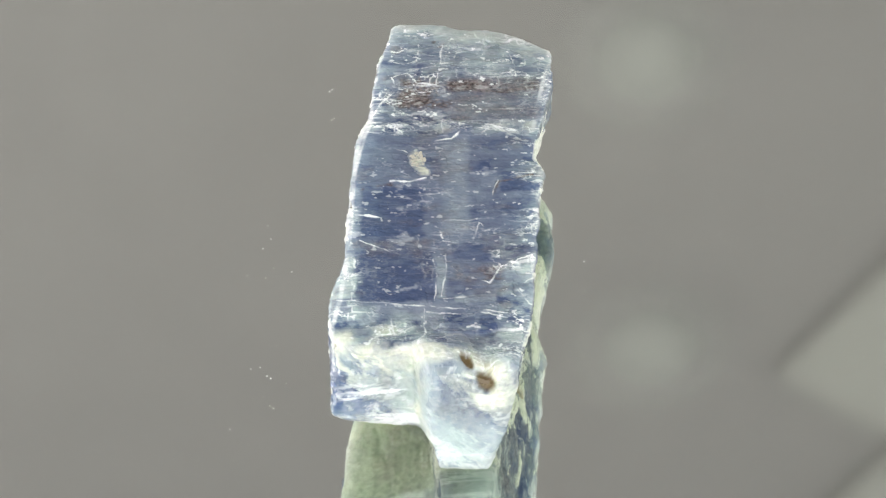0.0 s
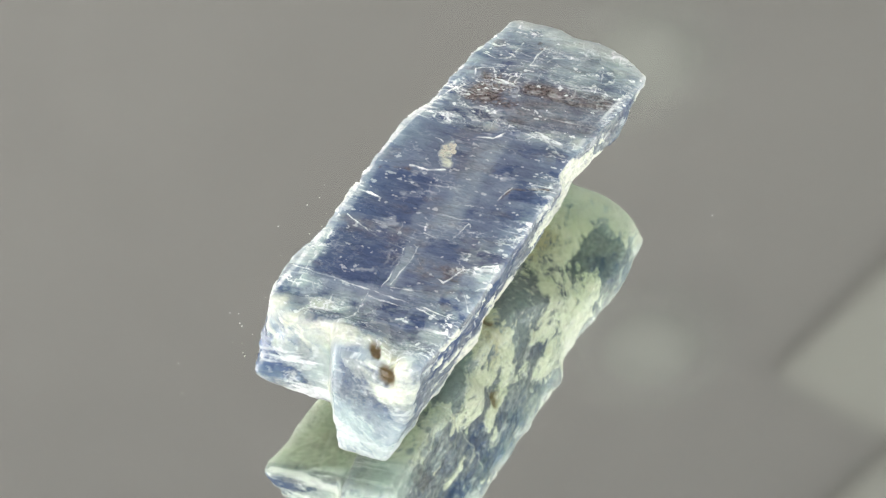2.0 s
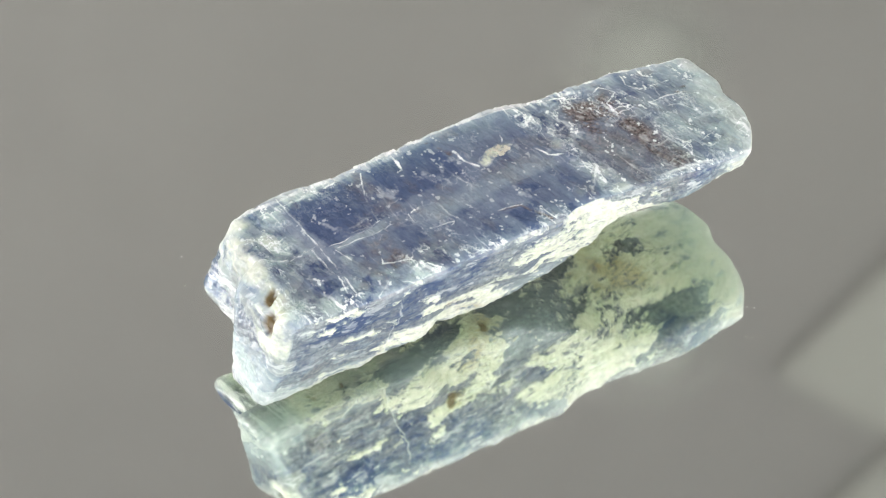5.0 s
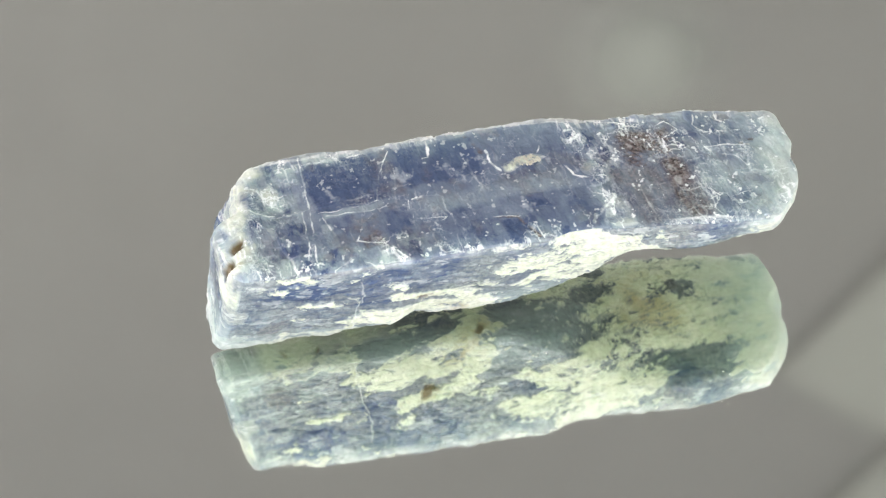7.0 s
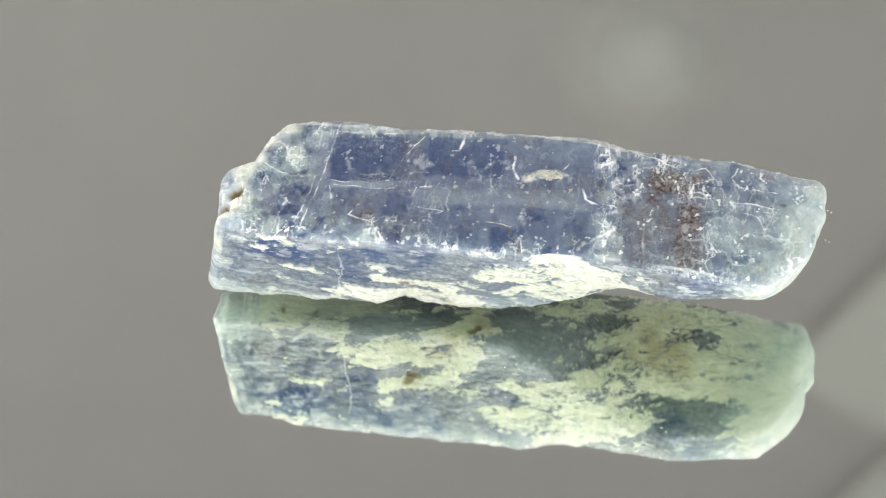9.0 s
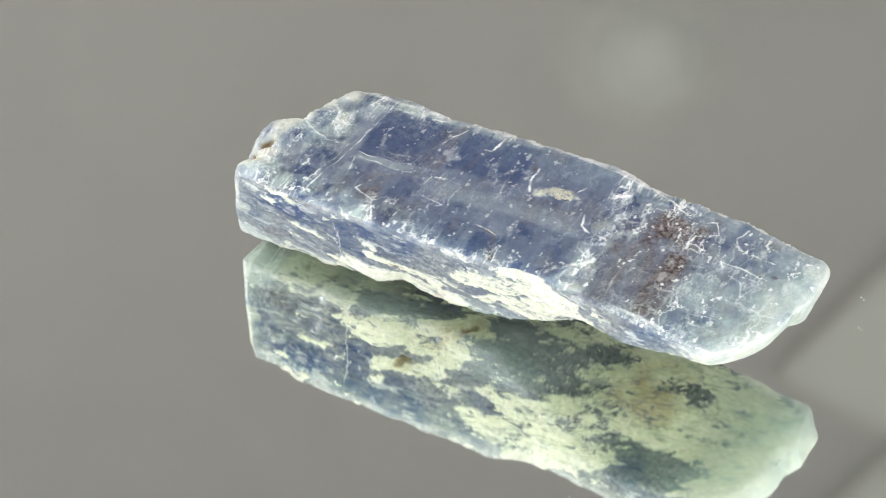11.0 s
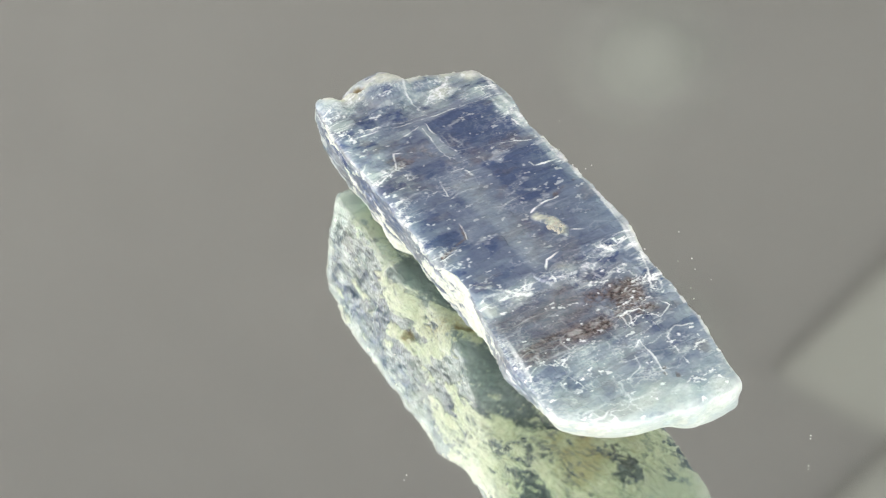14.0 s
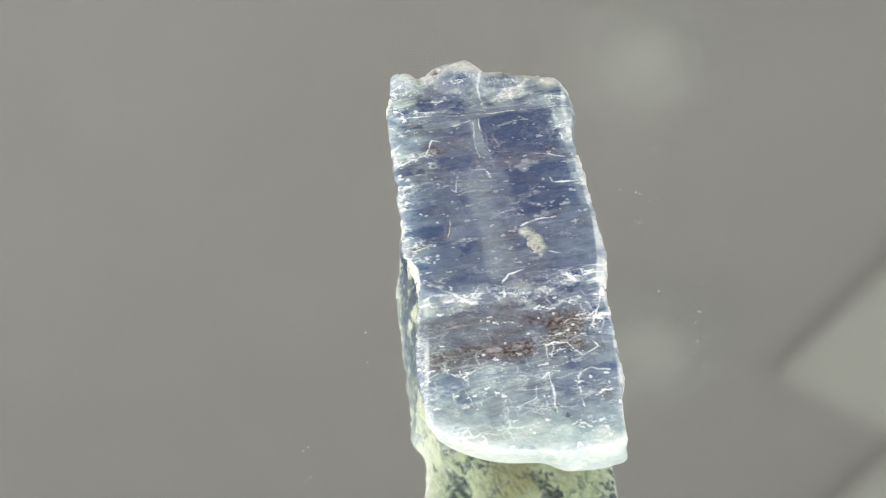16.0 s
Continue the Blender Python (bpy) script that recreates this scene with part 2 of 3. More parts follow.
def corners(y):
    tilt = lengthwise(y, (0.06, 0.10), (0.04, 0.015))
    zt = lengthwise(y, (-0.12, -0.08, -0.03, 0.03, 0.06, 0.075, 0.09, 0.12, 0.165), (0.0485, 0.0510, 0.0520, 0.0522, 0.0512, 0.0496, 0.0492, 0.0490, 0.0442))
    xl = lengthwise(y, (-0.12, -0.10, -0.085, -0.066, -0.038, -0.013, 0.009, 0.026, 0.043, 0.054, 0.067, 0.075, 0.10, 0.125, 0.15, 0.167),
                    (-0.0630, -0.0655, -0.0640, -0.0602, -0.0572, -0.0553, -0.0545, -0.0535, -0.0510, -0.0490, -0.0452, -0.0452, -0.0445, -0.0408, -0.0365, -0.033))
    xr = lengthwise(y, (-0.11, -0.09, -0.07, -0.05, -0.03, -0.011, 0.02, 0.036, 0.049, 0.062, 0.10, 0.127, 0.165),
                    (0.0180, 0.0230, 0.0258, 0.0272, 0.0295, 0.0310, 0.0332, 0.0362, 0.0322, 0.0328, 0.0395, 0.0445, 0.0465))
    yb = (-0.11, -0.06, -0.030, -0.019, 0.0, 0.03, 0.047, 0.07, 0.095, 0.12, 0.16)
    rows = [
        (xl, zt - tilt * (xl + 0.01)),
        (xr, zt - tilt * (xr + 0.01)),
        (lengthwise(y, YS, (0.0115, 0.0190, 0.0205, 0.0285, 0.0330, 0.0428, 0.042)), lengthwise(y, YS, (0.022, 0.0254, 0.024, 0.029, 0.036, 0.034, 0.033))),
        (lengthwise(y, yb, (0.003, 0.009, 0.0125, 0.0070, 0.0105, 0.0150, 0.0205, 0.0275, 0.0120, -0.002, -0.006)), lengthwise(y, yb, (0.0, 0.0, 0.0, 0.002, 0.002, 0.0025, 0.0065, 0.0210, 0.0215, 0.0235, 0.0275))),
        (lengthwise(y, YS, (-0.0190, -0.0205, -0.022, -0.022, -0.022, -0.025, -0.025)), lengthwise(y, YS, (0.0, 0.0015, 0.002, 0.004, 0.0115, 0.0190, 0.0250))),
        (lengthwise(y, YS, (-0.0215, -0.0240, -0.028, -0.030, -0.030, -0.030, -0.030)), lengthwise(y, YS, (0.0125, 0.0105, 0.008, 0.010, 0.014, 0.0205, 0.0255))),
        (lengthwise(y, YS, (-0.0665, -0.0610, -0.0570, -0.0540, -0.0470, -0.0425, -0.036)), lengthwise(y, YS, (0.0205, 0.0215, 0.022, 0.022, 0.022, 0.024, 0.027))),
    ]
    return rows


def near_end(x, z):
    chamfer = 0.45 + 0.45 * step(x, -0.02, 0.01) - 0.75 * step(x, 0.005, 0.012)
    left = 0.1035 - 0.006 * step(-x, 0.050, 0.066) * step(z, 0.026, 0.042)
    tooth = step(x, -0.029, -0.019)
    return -(left + 0.0138 * tooth) - (0.30 - 0.08 * tooth) * (0.045 - z) + chamfer * np.maximum(z - 0.0425, 0)


def far_end(x, z):
    slope = 0.30 + 0.25 * step(x, -0.01, 0.02)
    return 0.1615 + 0.004 * (1 - step(x, -0.010, 0.003)) - 12 * np.maximum(x, 0) ** 2 - slope * np.maximum(0.040 - z, 0) - 0.4 * np.maximum(z - 0.042, 0)


COUNTS = (270, 72, 70, 50, 50, 60, 56)   # pieces of the ring between the corners
LENGTH = 860
CAP = 52


def blade_grid():
    """Rings round the blade from end to end, with a cap of shrinking rings at each end."""
    s = np.linspace(0, 1, LENGTH)
    yn = -0.118 + s * (0.166 + 0.118)
    rows = corners(yn)
    xs, zs = [], []
    for k, n in enumerate(COUNTS):
        (xa, za), (xb, zb) = rows[k], rows[(k + 1) % 7]
        t = np.arange(n) / n
        xs.append(xa[:, None] * (1 - t) + xb[:, None] * t)
        zs.append(za[:, None] * (1 - t) + zb[:, None] * t)
    x, z = np.concatenate(xs, 1), np.concatenate(zs, 1)
    for w in (4, 3, 2):   # rounds the long edges
        for a in (x, z):
            a[:] = sum(np.roll(a, k, 1) for k in range(-w, w + 1)) / (2 * w + 1)
    for rows_in, reach in ((np.arange(LENGTH), 0.0055), (np.arange(LENGTH)[::-1], 0.0045)):   # rounds the rims of the ends
        d = np.minimum(rows_in * 0.284 / LENGTH / reach, 1)
        inset = (reach * (1 - np.sqrt(1 - (1 - d) ** 2)))[:, None]
        cx, cz = x.mean(1, keepdims=True), z.mean(1, keepdims=True)
        far = np.hypot(x - cx, z - cz)
        x, z = x + (cx - x) * inset / far, z + (cz - z) * inset / far
    rings_x, rings_z, rings_s = [x], [z], [np.repeat(s[:, None], x.shape[1], 1)]
    for end in (0, -1):
        k = np.linspace(0.985, 0.001, CAP)[:, None]
        cx, cz = x[end].mean(), z[end].mean()
        cap = (cx + (x[end] - cx) * k, cz + (z[end] - cz) * k, np.full((CAP, x.shape[1]), s[end]))
        for rings, c in zip((rings_x, rings_z, rings_s), cap):
            if end == 0:
                rings.insert(0, c[::-1])
            else:
                rings.append(c)
    x, z, s = (np.concatenate(r, 0) for r in (rings_x, rings_z, rings_s))
    y = near_end(x, z) * (1 - s) + far_end(x, z) * s
    return x, y, z


def normals_of(x, y, z):
    p = np.stack([x, y, z], -1)
    du = np.gradient(p, axis=0)
    dv = np.roll(p, -1, 1) - np.roll(p, 1, 1)
    n = np.cross(dv, du)
    return n / (np.linalg.norm(n, axis=-1, keepdims=True) + 1e-12)


def crystal():
    x, y, z = blade_grid()
    n = normals_of(x, y, z)
    shape = x.shape
    P, Nn = np.stack([x, y, z], -1).reshape(-1, 3), n.reshape(-1, 3)
    if np.mean(np.sum(Nn * (P - np.array([-0.008, 0, 0.03])) * [1, 0, 1], -1)) < 0:
        Nn = -Nn
    up = step(Nn[:, 2], 0.55, 0.8)
    # relief: cross terraces on the top, splintery ridges along the sides
    h_top = 0.0007 * fractal(P, (60, 130, 60), 7, 5, 0.6)
    h_side = 0.0012 * fractal(P, (90, 45, 110), 11, 6, 0.60) + 0.0011 * np.abs(fractal(P, (200, 80, 240), 15, 4, 0.6))
    lump = 0.0014 * fractal(P, (35, 35, 35), 21, 3)
    calm = 1 - 0.75 * step(P[:, 1], 0.125, 0.145) - 0.5 * step(-P[:, 1], 0.104, 0.110)
    h = up * h_top + (1 - up) * h_side * calm + lump * (1 - 0.7 * up)
    masks = paint(P, Nn, up)
    deep, crust, stain = masks["minerals"]
    vein_glint, pit, pale = masks["cracks"]
    h = h + masks.pop("lift")[0]
    h = h + 0.0006 * np.clip(crust, 0, 1) - 0.0020 * np.clip(pit, 0, 1) + 0.0003 * np.clip(vein_glint, 0, 1) - up * 0.0005 * np.clip(stain, 0, 1)
    # the hump over the near end
    hump = np.exp(-((P[:, 0] + 0.023) / 0.021) ** 4) * step(-P[:, 1], 0.086, 0.106) + 0.4 * np.exp(-((P[:, 0] - 0.011) / 0.006) ** 4) * step(-P[:, 1], 0.098, 0.108)
    Q = P + Nn * h[:, None]
    Q[:, 2] += 0.0068 * hump * step(P[:, 2], 0.028, 0.045)
    Q[:, 2] = np.maximum(Q[:, 2], 0.0)
    # mesh
    rows, cols = shape
    me = bpy.data.meshes.new("blade")
    i = np.arange(rows - 1)[:, None] * cols + np.arange(cols)[None, :]
    j = np.arange(rows - 1)[:, None] * cols + (np.arange(cols)[None, :] + 1) % cols
    quads = np.stack([i, j, j + cols, i + cols], -1).reshape(-1, 4)[:, ::-1]
    me.vertices.add(len(Q))
    me.vertices.foreach_set("co", (Q * U).astype(np.float32).ravel())
    me.loops.add(quads.size)
    me.loops.foreach_set("vertex_index", quads.astype(np.int32).ravel())
    me.polygons.add(len(quads))
    me.polygons.foreach_set("loop_start", (np.arange(len(quads)) * 4).astype(np.int32))
    me.update(calc_edges=True)
    me.polygons.foreach_set("use_smooth", np.ones(len(quads), bool))
    for name, chans in masks.items():
        col = np.ones((len(Q), 4), np.float32)
        for k, v in enumerate(chans):
            col[:, k] = np.clip(v, 0, 1)
        a = me.color_attributes.new(name, "FLOAT_COLOR", "POINT")
        a.data.foreach_set("color", col.ravel())
    me.materials.append(MINERAL)
    return me


def blocks(P, across, along, seed):
    """Parting blocks, longer across the blade than along it: a tone for each, and how near its border is."""
    wob = fractal(P, (30, 30, 30), seed + 2, 4)
    v = 1000 * P[:, 1] / along + 0.6 * wob
    row = np.floor(v).astype(np.int64)
    own = hash3(row, row * 0, row * 0, seed)
    size = across * (0.55 + own)
    u = 1000 * P[:, 0] / size + 9 * own + 0.45 * fractal(P, (45, 45, 45), seed + 7, 5)
    col = np.floor(u).astype(np.int64)
    fv, fu = v - row, u - col
    tone = hash3(row, col, row * 0 + 1, seed)
    shown_v = hash3(row + (fv > 0.5), col, row * 0 + 2, seed) > 0.35
    shown_u = hash3(row, col + (fu > 0.5), row * 0 + 3, seed) > 0.45
    near = np.minimum(np.where(shown_v, np.minimum(fv, 1 - fv) * along, 9), np.where(shown_u, np.minimum(fu, 1 - fu) * size, 9))
    return tone, near


def paint(P, Nn, up):
    """Masks of the minerals and painted glints over the blade, in thousandths of the set's unit."""
    warp = np.stack([fractal(P, (70, 70, 70), 51 + k, 4) for k in range(2)], -1)
    fine = np.stack([fractal(P, (300, 300, 300), 61 + k, 3) for k in range(2)], -1)
    x = 1000 * P[:, 0] + 1.5 * warp[:, 0] + 0.6 * fine[:, 0]
    y = 1000 * P[:, 1] + 1.5 * warp[:, 1] + 0.6 * fine[:, 1]
    xs, ys = 1000 * P[:, 0] + 0.5 * warp[:, 0] + 0.45 * fine[:, 0], 1000 * P[:, 1] + 0.5 * warp[:, 1] + 0.45 * fine[:, 1]
    z = 1000 * P[:, 2]
    side = 1 - up
    rag = fractal(P, (120, 120, 120), 31, 5)
    bands = fractal(P, (95, 150, 95), 33, 4, 0.6)        # striae across the blade
    cloud = fractal(P, (45, 60, 45), 37, 4)
    flecks = fractal(P, (290, 380, 300), 43, 3)
    deep, crust, stain = np.zeros(len(P)), np.zeros(len(P)), np.zeros(len(P))
    vein_glint, pit, pale = np.zeros(len(P)), np.zeros(len(P)), np.zeros(len(P))

    def rect(x0, x1, y0, y1, soft=1.5):
        return step(x, x0 - soft, x0 + soft) * (1 - step(x, x1 - soft, x1 + soft)) * step(y, y0 - soft, y0 + soft) * (1 - step(y, y1 - soft, y1 + soft))

    def blob(cx, cy, rx, ry, edge=0.35):
        d = np.hypot((x - cx) / rx, (y - cy) / ry) + 0.22 * rag
        return 1 - step(d, 1 - edge, 1 + edge)

    def stroke(width, *pts):
        d = np.full(len(P), 99.0)
        for (ax, ay), (bx, by) in zip(pts, pts[1:]):
            vx, vy = bx - ax, by - ay
            t = np.clip(((xs - ax) * vx + (ys - ay) * vy) / (vx * vx + vy * vy), 0, 1)
            d = np.minimum(d, np.hypot(xs - ax - t * vx, ys - ay - t * vy))
        w = 0.62 * width * np.clip(0.85 + 0.6 * cloud + 0.6 * rag, 0.45, 1.5)
        return (1 - step(d, 0.35 * w, w)) * np.clip(0.55 + 1.6 * rag, 0, 1)

    # deep blue fields on the top, cut by pale partings
    field = 0.28 + 0.20 * step(y, -72, -66) * (1 - step(y, 48, 60)) + 0.13 * bands + 0.26 * cloud
    for v, *r in ((1.0, -53, -18, -68, -33), (0.95, -50, -21, -22, 14), (0.55, -50, -31, 22, 45), (0.9, -9, 28, -40, -28), (0.6, -12, 0, -63, -52),
                  (1.0, 1, 21, -94, -80), (0.7, -63, -51, -89, -78), (0.65, -44, -24, -102, -74), (0.8, 2, 33, 26, 56), (0.9, 15, 31, 11, 25),
                  (0.7, 0, 29, -26, 6), (0.5, -38, -19, 107, 123), (0.3, -21, -9, 128, 150), (0.5, 28, 43, 109, 136), (0.45, -46, -18, 51, 79),
                  (0.45, -22, 0, -90, -80), (0.5, -51, -35, -32, -22)):
        m = rect(*r)
        field = field * (1 - m) + m * (v + 0.10 * bands + 0.20 * cloud + 0.10 * rag)
    deep = up * np.clip(field, 0, 1)
    # grey-green core along the middle
    pale += up * 0.26 * rect(-12, 0, -19, 52, 3) + up * 0.4 * rect(-17, -13, -66, -38, 1)
    pale += up * (0.75 * rect(-70, -53, -66, -33, 0.6) + 0.6 * rect(-9, 9, -69.5, -64.5, 0.7)) * np.clip(0.75 + 0.5 * rag, 0, 1)
    # frosted pale tip, and the pale block under the other end
    pale += step(y + 0.28 * x + 6 * cloud, 128, 162) * (0.62 + 0.35 * bands)
    pale += up * (0.35 * rect(2, 24, 110, 133, 3) + 0.2 * rect(-14, 24, 112, 135, 3)) * np.clip(0.7 + 0.6 * cloud, 0, 1)
    end = step(-y, 101, 108)
    drop = -615 * P[:, 1] - 788 * P[:, 2] + 1.5 * warp[:, 1] + 0.7 * fine[:, 1]     # down the near end
    front = step(-1000 * P[:, 1], 78, 86) * np.clip(up + step(-Nn[:, 1], 0.2, 0.45), 0, 1)

    def face(rows, soft=0.4):
        total = np.zeros(len(P))
        for cx, cd, rx, rd, turn, v in rows:
            c, sn = math.cos(radians(turn)), math.sin(radians(turn))
            dx, dd = x - cx, drop - cd
            total += v * (1 - step(np.hypot((c * dx + sn * dd) / rx, (c * dd - sn * dx) / rd) + 0.18 * rag, 1 - soft, 1 + soft))
        return front * total

    deep *= 1 - end
    fibre = fractal(P, (35, 230, 330), 73, 5, 0.62)
    left_block = end * step(-x, 24, 29)
    chalk = face(((5, 38, 13.5, 9.7, 31, 1.0), (-7, 22, 6.5, 3.8, 41, 0.9), (-28, 40, 5.9, 10.8, 11, 0.55), (-26, 54, 3.5, 8.6, 1, 0.6), (-24, 28, 20, 4.6, 1, 0.85), (-39, 25, 10.8, 3.2, 11, 0.7),
                  (-55, 19, 12, 5.4, 11, 0.8), (-41, 14, 7, 2.7, 1, 0.6), (-39, 32, 12, 2.4, 11, 0.4), (-28, 62, 10.8, 2.4, 16, 0.5)))
    deep += face(((-12, 38, 10.3, 9.7, 31, 0.32), (5, 53, 13, 3.5, 6, 0.4), (-59, 45, 10.3, 6.5, 36, 0.55), (-40, 38, 4.9, 3.8, 1, 0.5), (-62, 33, 5.4, 5.4, 1, 0.2))) * np.clip(0.8 + 0.5 * cloud, 0, 1)
    pale += face(((-8, 62, 18.9, 10.3, 1, 0.5), (-21, 71, 10.8, 5.4, 1, 0.4), (-27, 40, 8.1, 13.5, 1, 0.5), (6, 29, 10.8, 6.8, 21, 0.3))) * np.clip(0.75 + 0.6 * cloud, 0, 1)
    vein_glint += left_block * 0.55 * step(fibre, 0.12, 0.5) + end * (1 - left_block) * 0.22 * step(fibre, 0.35, 0.6)
    deep += left_block * 0.28 * step(-fibre, 0.1, 0.5) + end * 0.12
    deep += 0.2 * side * step(-x, 50, 55) * step(z + 8 * cloud, 22, 34)
    # brown stained band and small brown hollows
    lumps = np.clip(0.65 + 1.3 * fractal(P, (110, 120, 110), 47, 5, 0.65), 0, 1)
    streaks = np.clip(0.62 + 0.6 * fractal(P, (45, 210, 45), 45, 5, 0.65), 0, 1)
    band = np.maximum.reduce([1.15 * rect(-32, -6, 82, 108, 4) * lumps, 1.0 * rect(-8, 40, 95, 109, 4) * streaks, 0.5 * rect(-6, 38, 72, 98, 5) * streaks])
    calmed = rect(-6, 40, 70, 108, 5)
    stain += up * np.clip(band, 0, 0.85) + up * 0.15 * rect(-34, 42, 70, 112, 8)
    pale += up * 0.30 * blob(8, 84, 11, 8, 0.6)
    stain += up * 0.7 * rect(-11, 13, -54, -43, 1.5) * np.clip(0.55 + 1.2 * rag, 0, 1)
    stain += up * 0.75 * blob(14.5, -67, 4.5, 8) * np.clip(0.4 + 1.2 * rag, 0, 1)
    stain += up * 0.38 * rect(-55, -19, -37, -25, 2) * np.clip(0.7 + rag, 0, 1)
    stain += up * 0.8 * (stroke(3.2, (12, 8), (14, 19), (30, 24)) + stroke(3.0, (-50, 13), (-37, 17)) + stroke(1.6, (-9, 112), (-3, 113)))
    stain += up * 0.7 * (blob(-14, 147, 1.0, 1.2) + blob(-11, 141, 1.1, 1.2) + blob(-9, 144, 0.9, 1.0) + 0.6 * blob(-32, 138, 3, 4))
    stain += up * 0.25 * step(fractal(P, (55, 80, 55), 97, 4, 0.6), 0.2, 0.7)

    # white bruises and crusts on the top
    bruise = np.clip(0.62 + 0.9 * rag, 0, 1)
    crust += np.clip(chalk, 0, 1) * np.clip(0.55 + 1.1 * rag + 0.5 * fibre, 0.08, 1)
    crust += up * np.maximum(blob(-23.5, 36, 3.4, 7, 0.4), blob(-22, 27, 2.6, 4, 0.4)) * np.clip(0.6 + 0.9 * flecks, 0, 1)
    crust += up * 0.8 * (stroke(2.6, (34, 48), (25, 54), (13, 66), (0, 66)) + 0.5 * rect(-15, 34, 60, 71, 3) * np.clip(0.4 + 1.2 * rag, 0, 1)) * bruise
    crust += 0.34 * step(y + 0.25 * x + 7 * cloud, 134, 160) * np.clip(0.45 + 0.8 * cloud + 0.5 * rag, 0, 1) * step(z, 20, 30)
    # partings and cracks
    for w, v, pts in ((1.0, 0.9, ((-46, 70), (-41, 84), (-33, 100), (-35, 110))), (0.9, 0.8, ((-35, 110), (-27, 114), (-22, 104), (-13, 103))),
                      (0.8, 0.8, ((-36, 92), (-28, 88), (-17, 93))), (0.8, 0.7, ((-9, 144), (-10, 122), (-13, 104))),
                      (0.9, 0.8, ((-13, 120), (-4, 124), (-2, 134), (7, 137))), (0.7, 0.7, ((25, 132), (27, 120), (27, 110))),
                      (0.8, 0.6, ((-36, 125), (-29, 122), (-22, 125), (-21, 144))), (1.2, 1.0, ((-15, 52), (-7, 54), (-2, 60))),
                      (1.2, 0.8, ((-1, 68), (13, 68), (25, 54), (33, 50))), (0.8, 0.8, ((-35, 47), (-28, 43))), (1.1, 1.0, ((-37, 19), (-28, 19), (-20, 22))),
                      (0.9, 0.8, ((11, 8), (14, 20), (22, 25), (32, 26))), (0.7, 0.7, ((-51, -25), (-35, -34), (-18, -40))),
                      (0.8, 0.8, ((-18, -39), (-17, -52), (-18, -68))), (0.8, 0.7, ((-12, -35), (-13, -52), (-15, -65))),
                      (0.7, 0.8, ((-22, -75), (2, -78), (22, -83))), (0.8, 0.8, ((-10, -44), (-5, -50), (7, -56), (12, -45), (27, -38))),
                      (0.8, 0.7, ((-14, -67), (0, -65), (15, -70))), (0.8, 0.6, ((-23, -73), (-23, -91), (-26, -102))),
                      (1.4, 1.2, ((-53, -5), (-41, -8), (-40, -15))), (1.3, 1.2, ((-19, -13), (-15, -16), (-13, -24))),
                      (0.9, 0.9, ((-13, -26), (6, -28), (21, -30))), (1.0, 0.9, ((-63, -67), (-23, -71), (22, -79))),
                      (0.8, 0.7, ((-36, -94), (-38, -78), (-44, -75))), (0.8, 0.7, ((-54, -33), (-53, -50), (-55, -67))), (0.7, 0.6, ((-64, -50), (-53, -51))),
                      (0.7, 0.6, ((2, -22), (4, -12), (9, -20), (16, -14), (12, -6))), (0.7, 0.5, ((28, -52), (18, -60), (24, -72)))):
        vein_glint += up * v * stroke(w, *pts)
    rim = np.clip(0.55 + 1.1 * rag, 0, 1)
    left, right = 1000 * corners(P[:, 1])[0][0], 1000 * corners(P[:, 1])[1][0]
    near_rim = np.minimum(np.abs(1000 * P[:, 0] - left), np.abs(1000 * P[:, 0] - right))
    vein_glint += 0.55 * rim * (1 - step(near_rim, 0.4, 1.6)) * step(z, 38, 42) * (1 - 0.7 * step(x, 0, 20) * (1 - step(y, 60, 80)))
    # specular glints painted as tiny white flecks
    vein_glint += up * 0.7 * step(flecks, 0.68, 0.82) * (0.5 + 0.5 * step(y, 55, 70) + 0.4 * step(-y, 70, 80) + 0.3 * step(x, 8, 20))
    vein_glint += up * 0.25 * step(bands, 0.5, 0.9)
    # frosted, finely cracked zones
    zone = np.clip(step(x, 6, 14) * step(-y, 24, 34) + 0.9 * step(y, 55, 63) * (1 - 0.72 * step(y, 108, 120)) + step(-y, 70, 80) + 0.7 * step(-x, 49, 54) + 0.35 * step(x, 18, 26) + 0.16, 0, 1)
    zone = zone * (1 - 0.75 * calmed) * (1 - 0.62 * rect(-34, -6, 80, 108, 4))
    patchy = np.clip(0.35 + 1.3 * fractal(P, (55, 80, 55), 55, 4), 0, 1)
    lace = 1 - step(np.abs(fractal(P, (80, 150, 80), 49, 5, 0.62)), 0.01, 0.11)
    mesh = 1 - step(np.abs(fractal(P, (190, 330, 190), 57, 4, 0.62)), 0.01, 0.16)
    tone, near = blocks(P, 17, 10, 71)
    tone2, near2 = blocks(P, 8, 4.5, 83)
    broken = np.clip(0.45 + 1.2 * rag + 0.5 * cloud, 0, 1)
    vein_glint += up * (0.12 + 0.88 * zone) * broken * patchy * (0.9 * (1 - step(near, 0.15, 0.75)) + 0.6 * zone * (1 - step(near2, 0.1, 0.55)))
    vein_glint += up * zone * (1.0 * lace * patchy + 0.6 * mesh * np.clip(1.3 * cloud, 0, 1))
    pale += up * 0.03
    frost = np.clip(fractal(P, (90, 170, 90), 59, 5, 0.62), 0, 1)
    pale += up * zone * (0.75 * frost + 0.45 * step(tone2, 0.62, 0.7) * patchy) + up * (1 - end) * step(-y, 68, 74) * np.clip(0.05 + 0.5 * rag + 0.5 * cloud, 0, 0.5) + up * step(x, 9, 15) * step(-y, 20, 30) * np.clip(0.10 + 0.6 * rag, 0, 0.6)
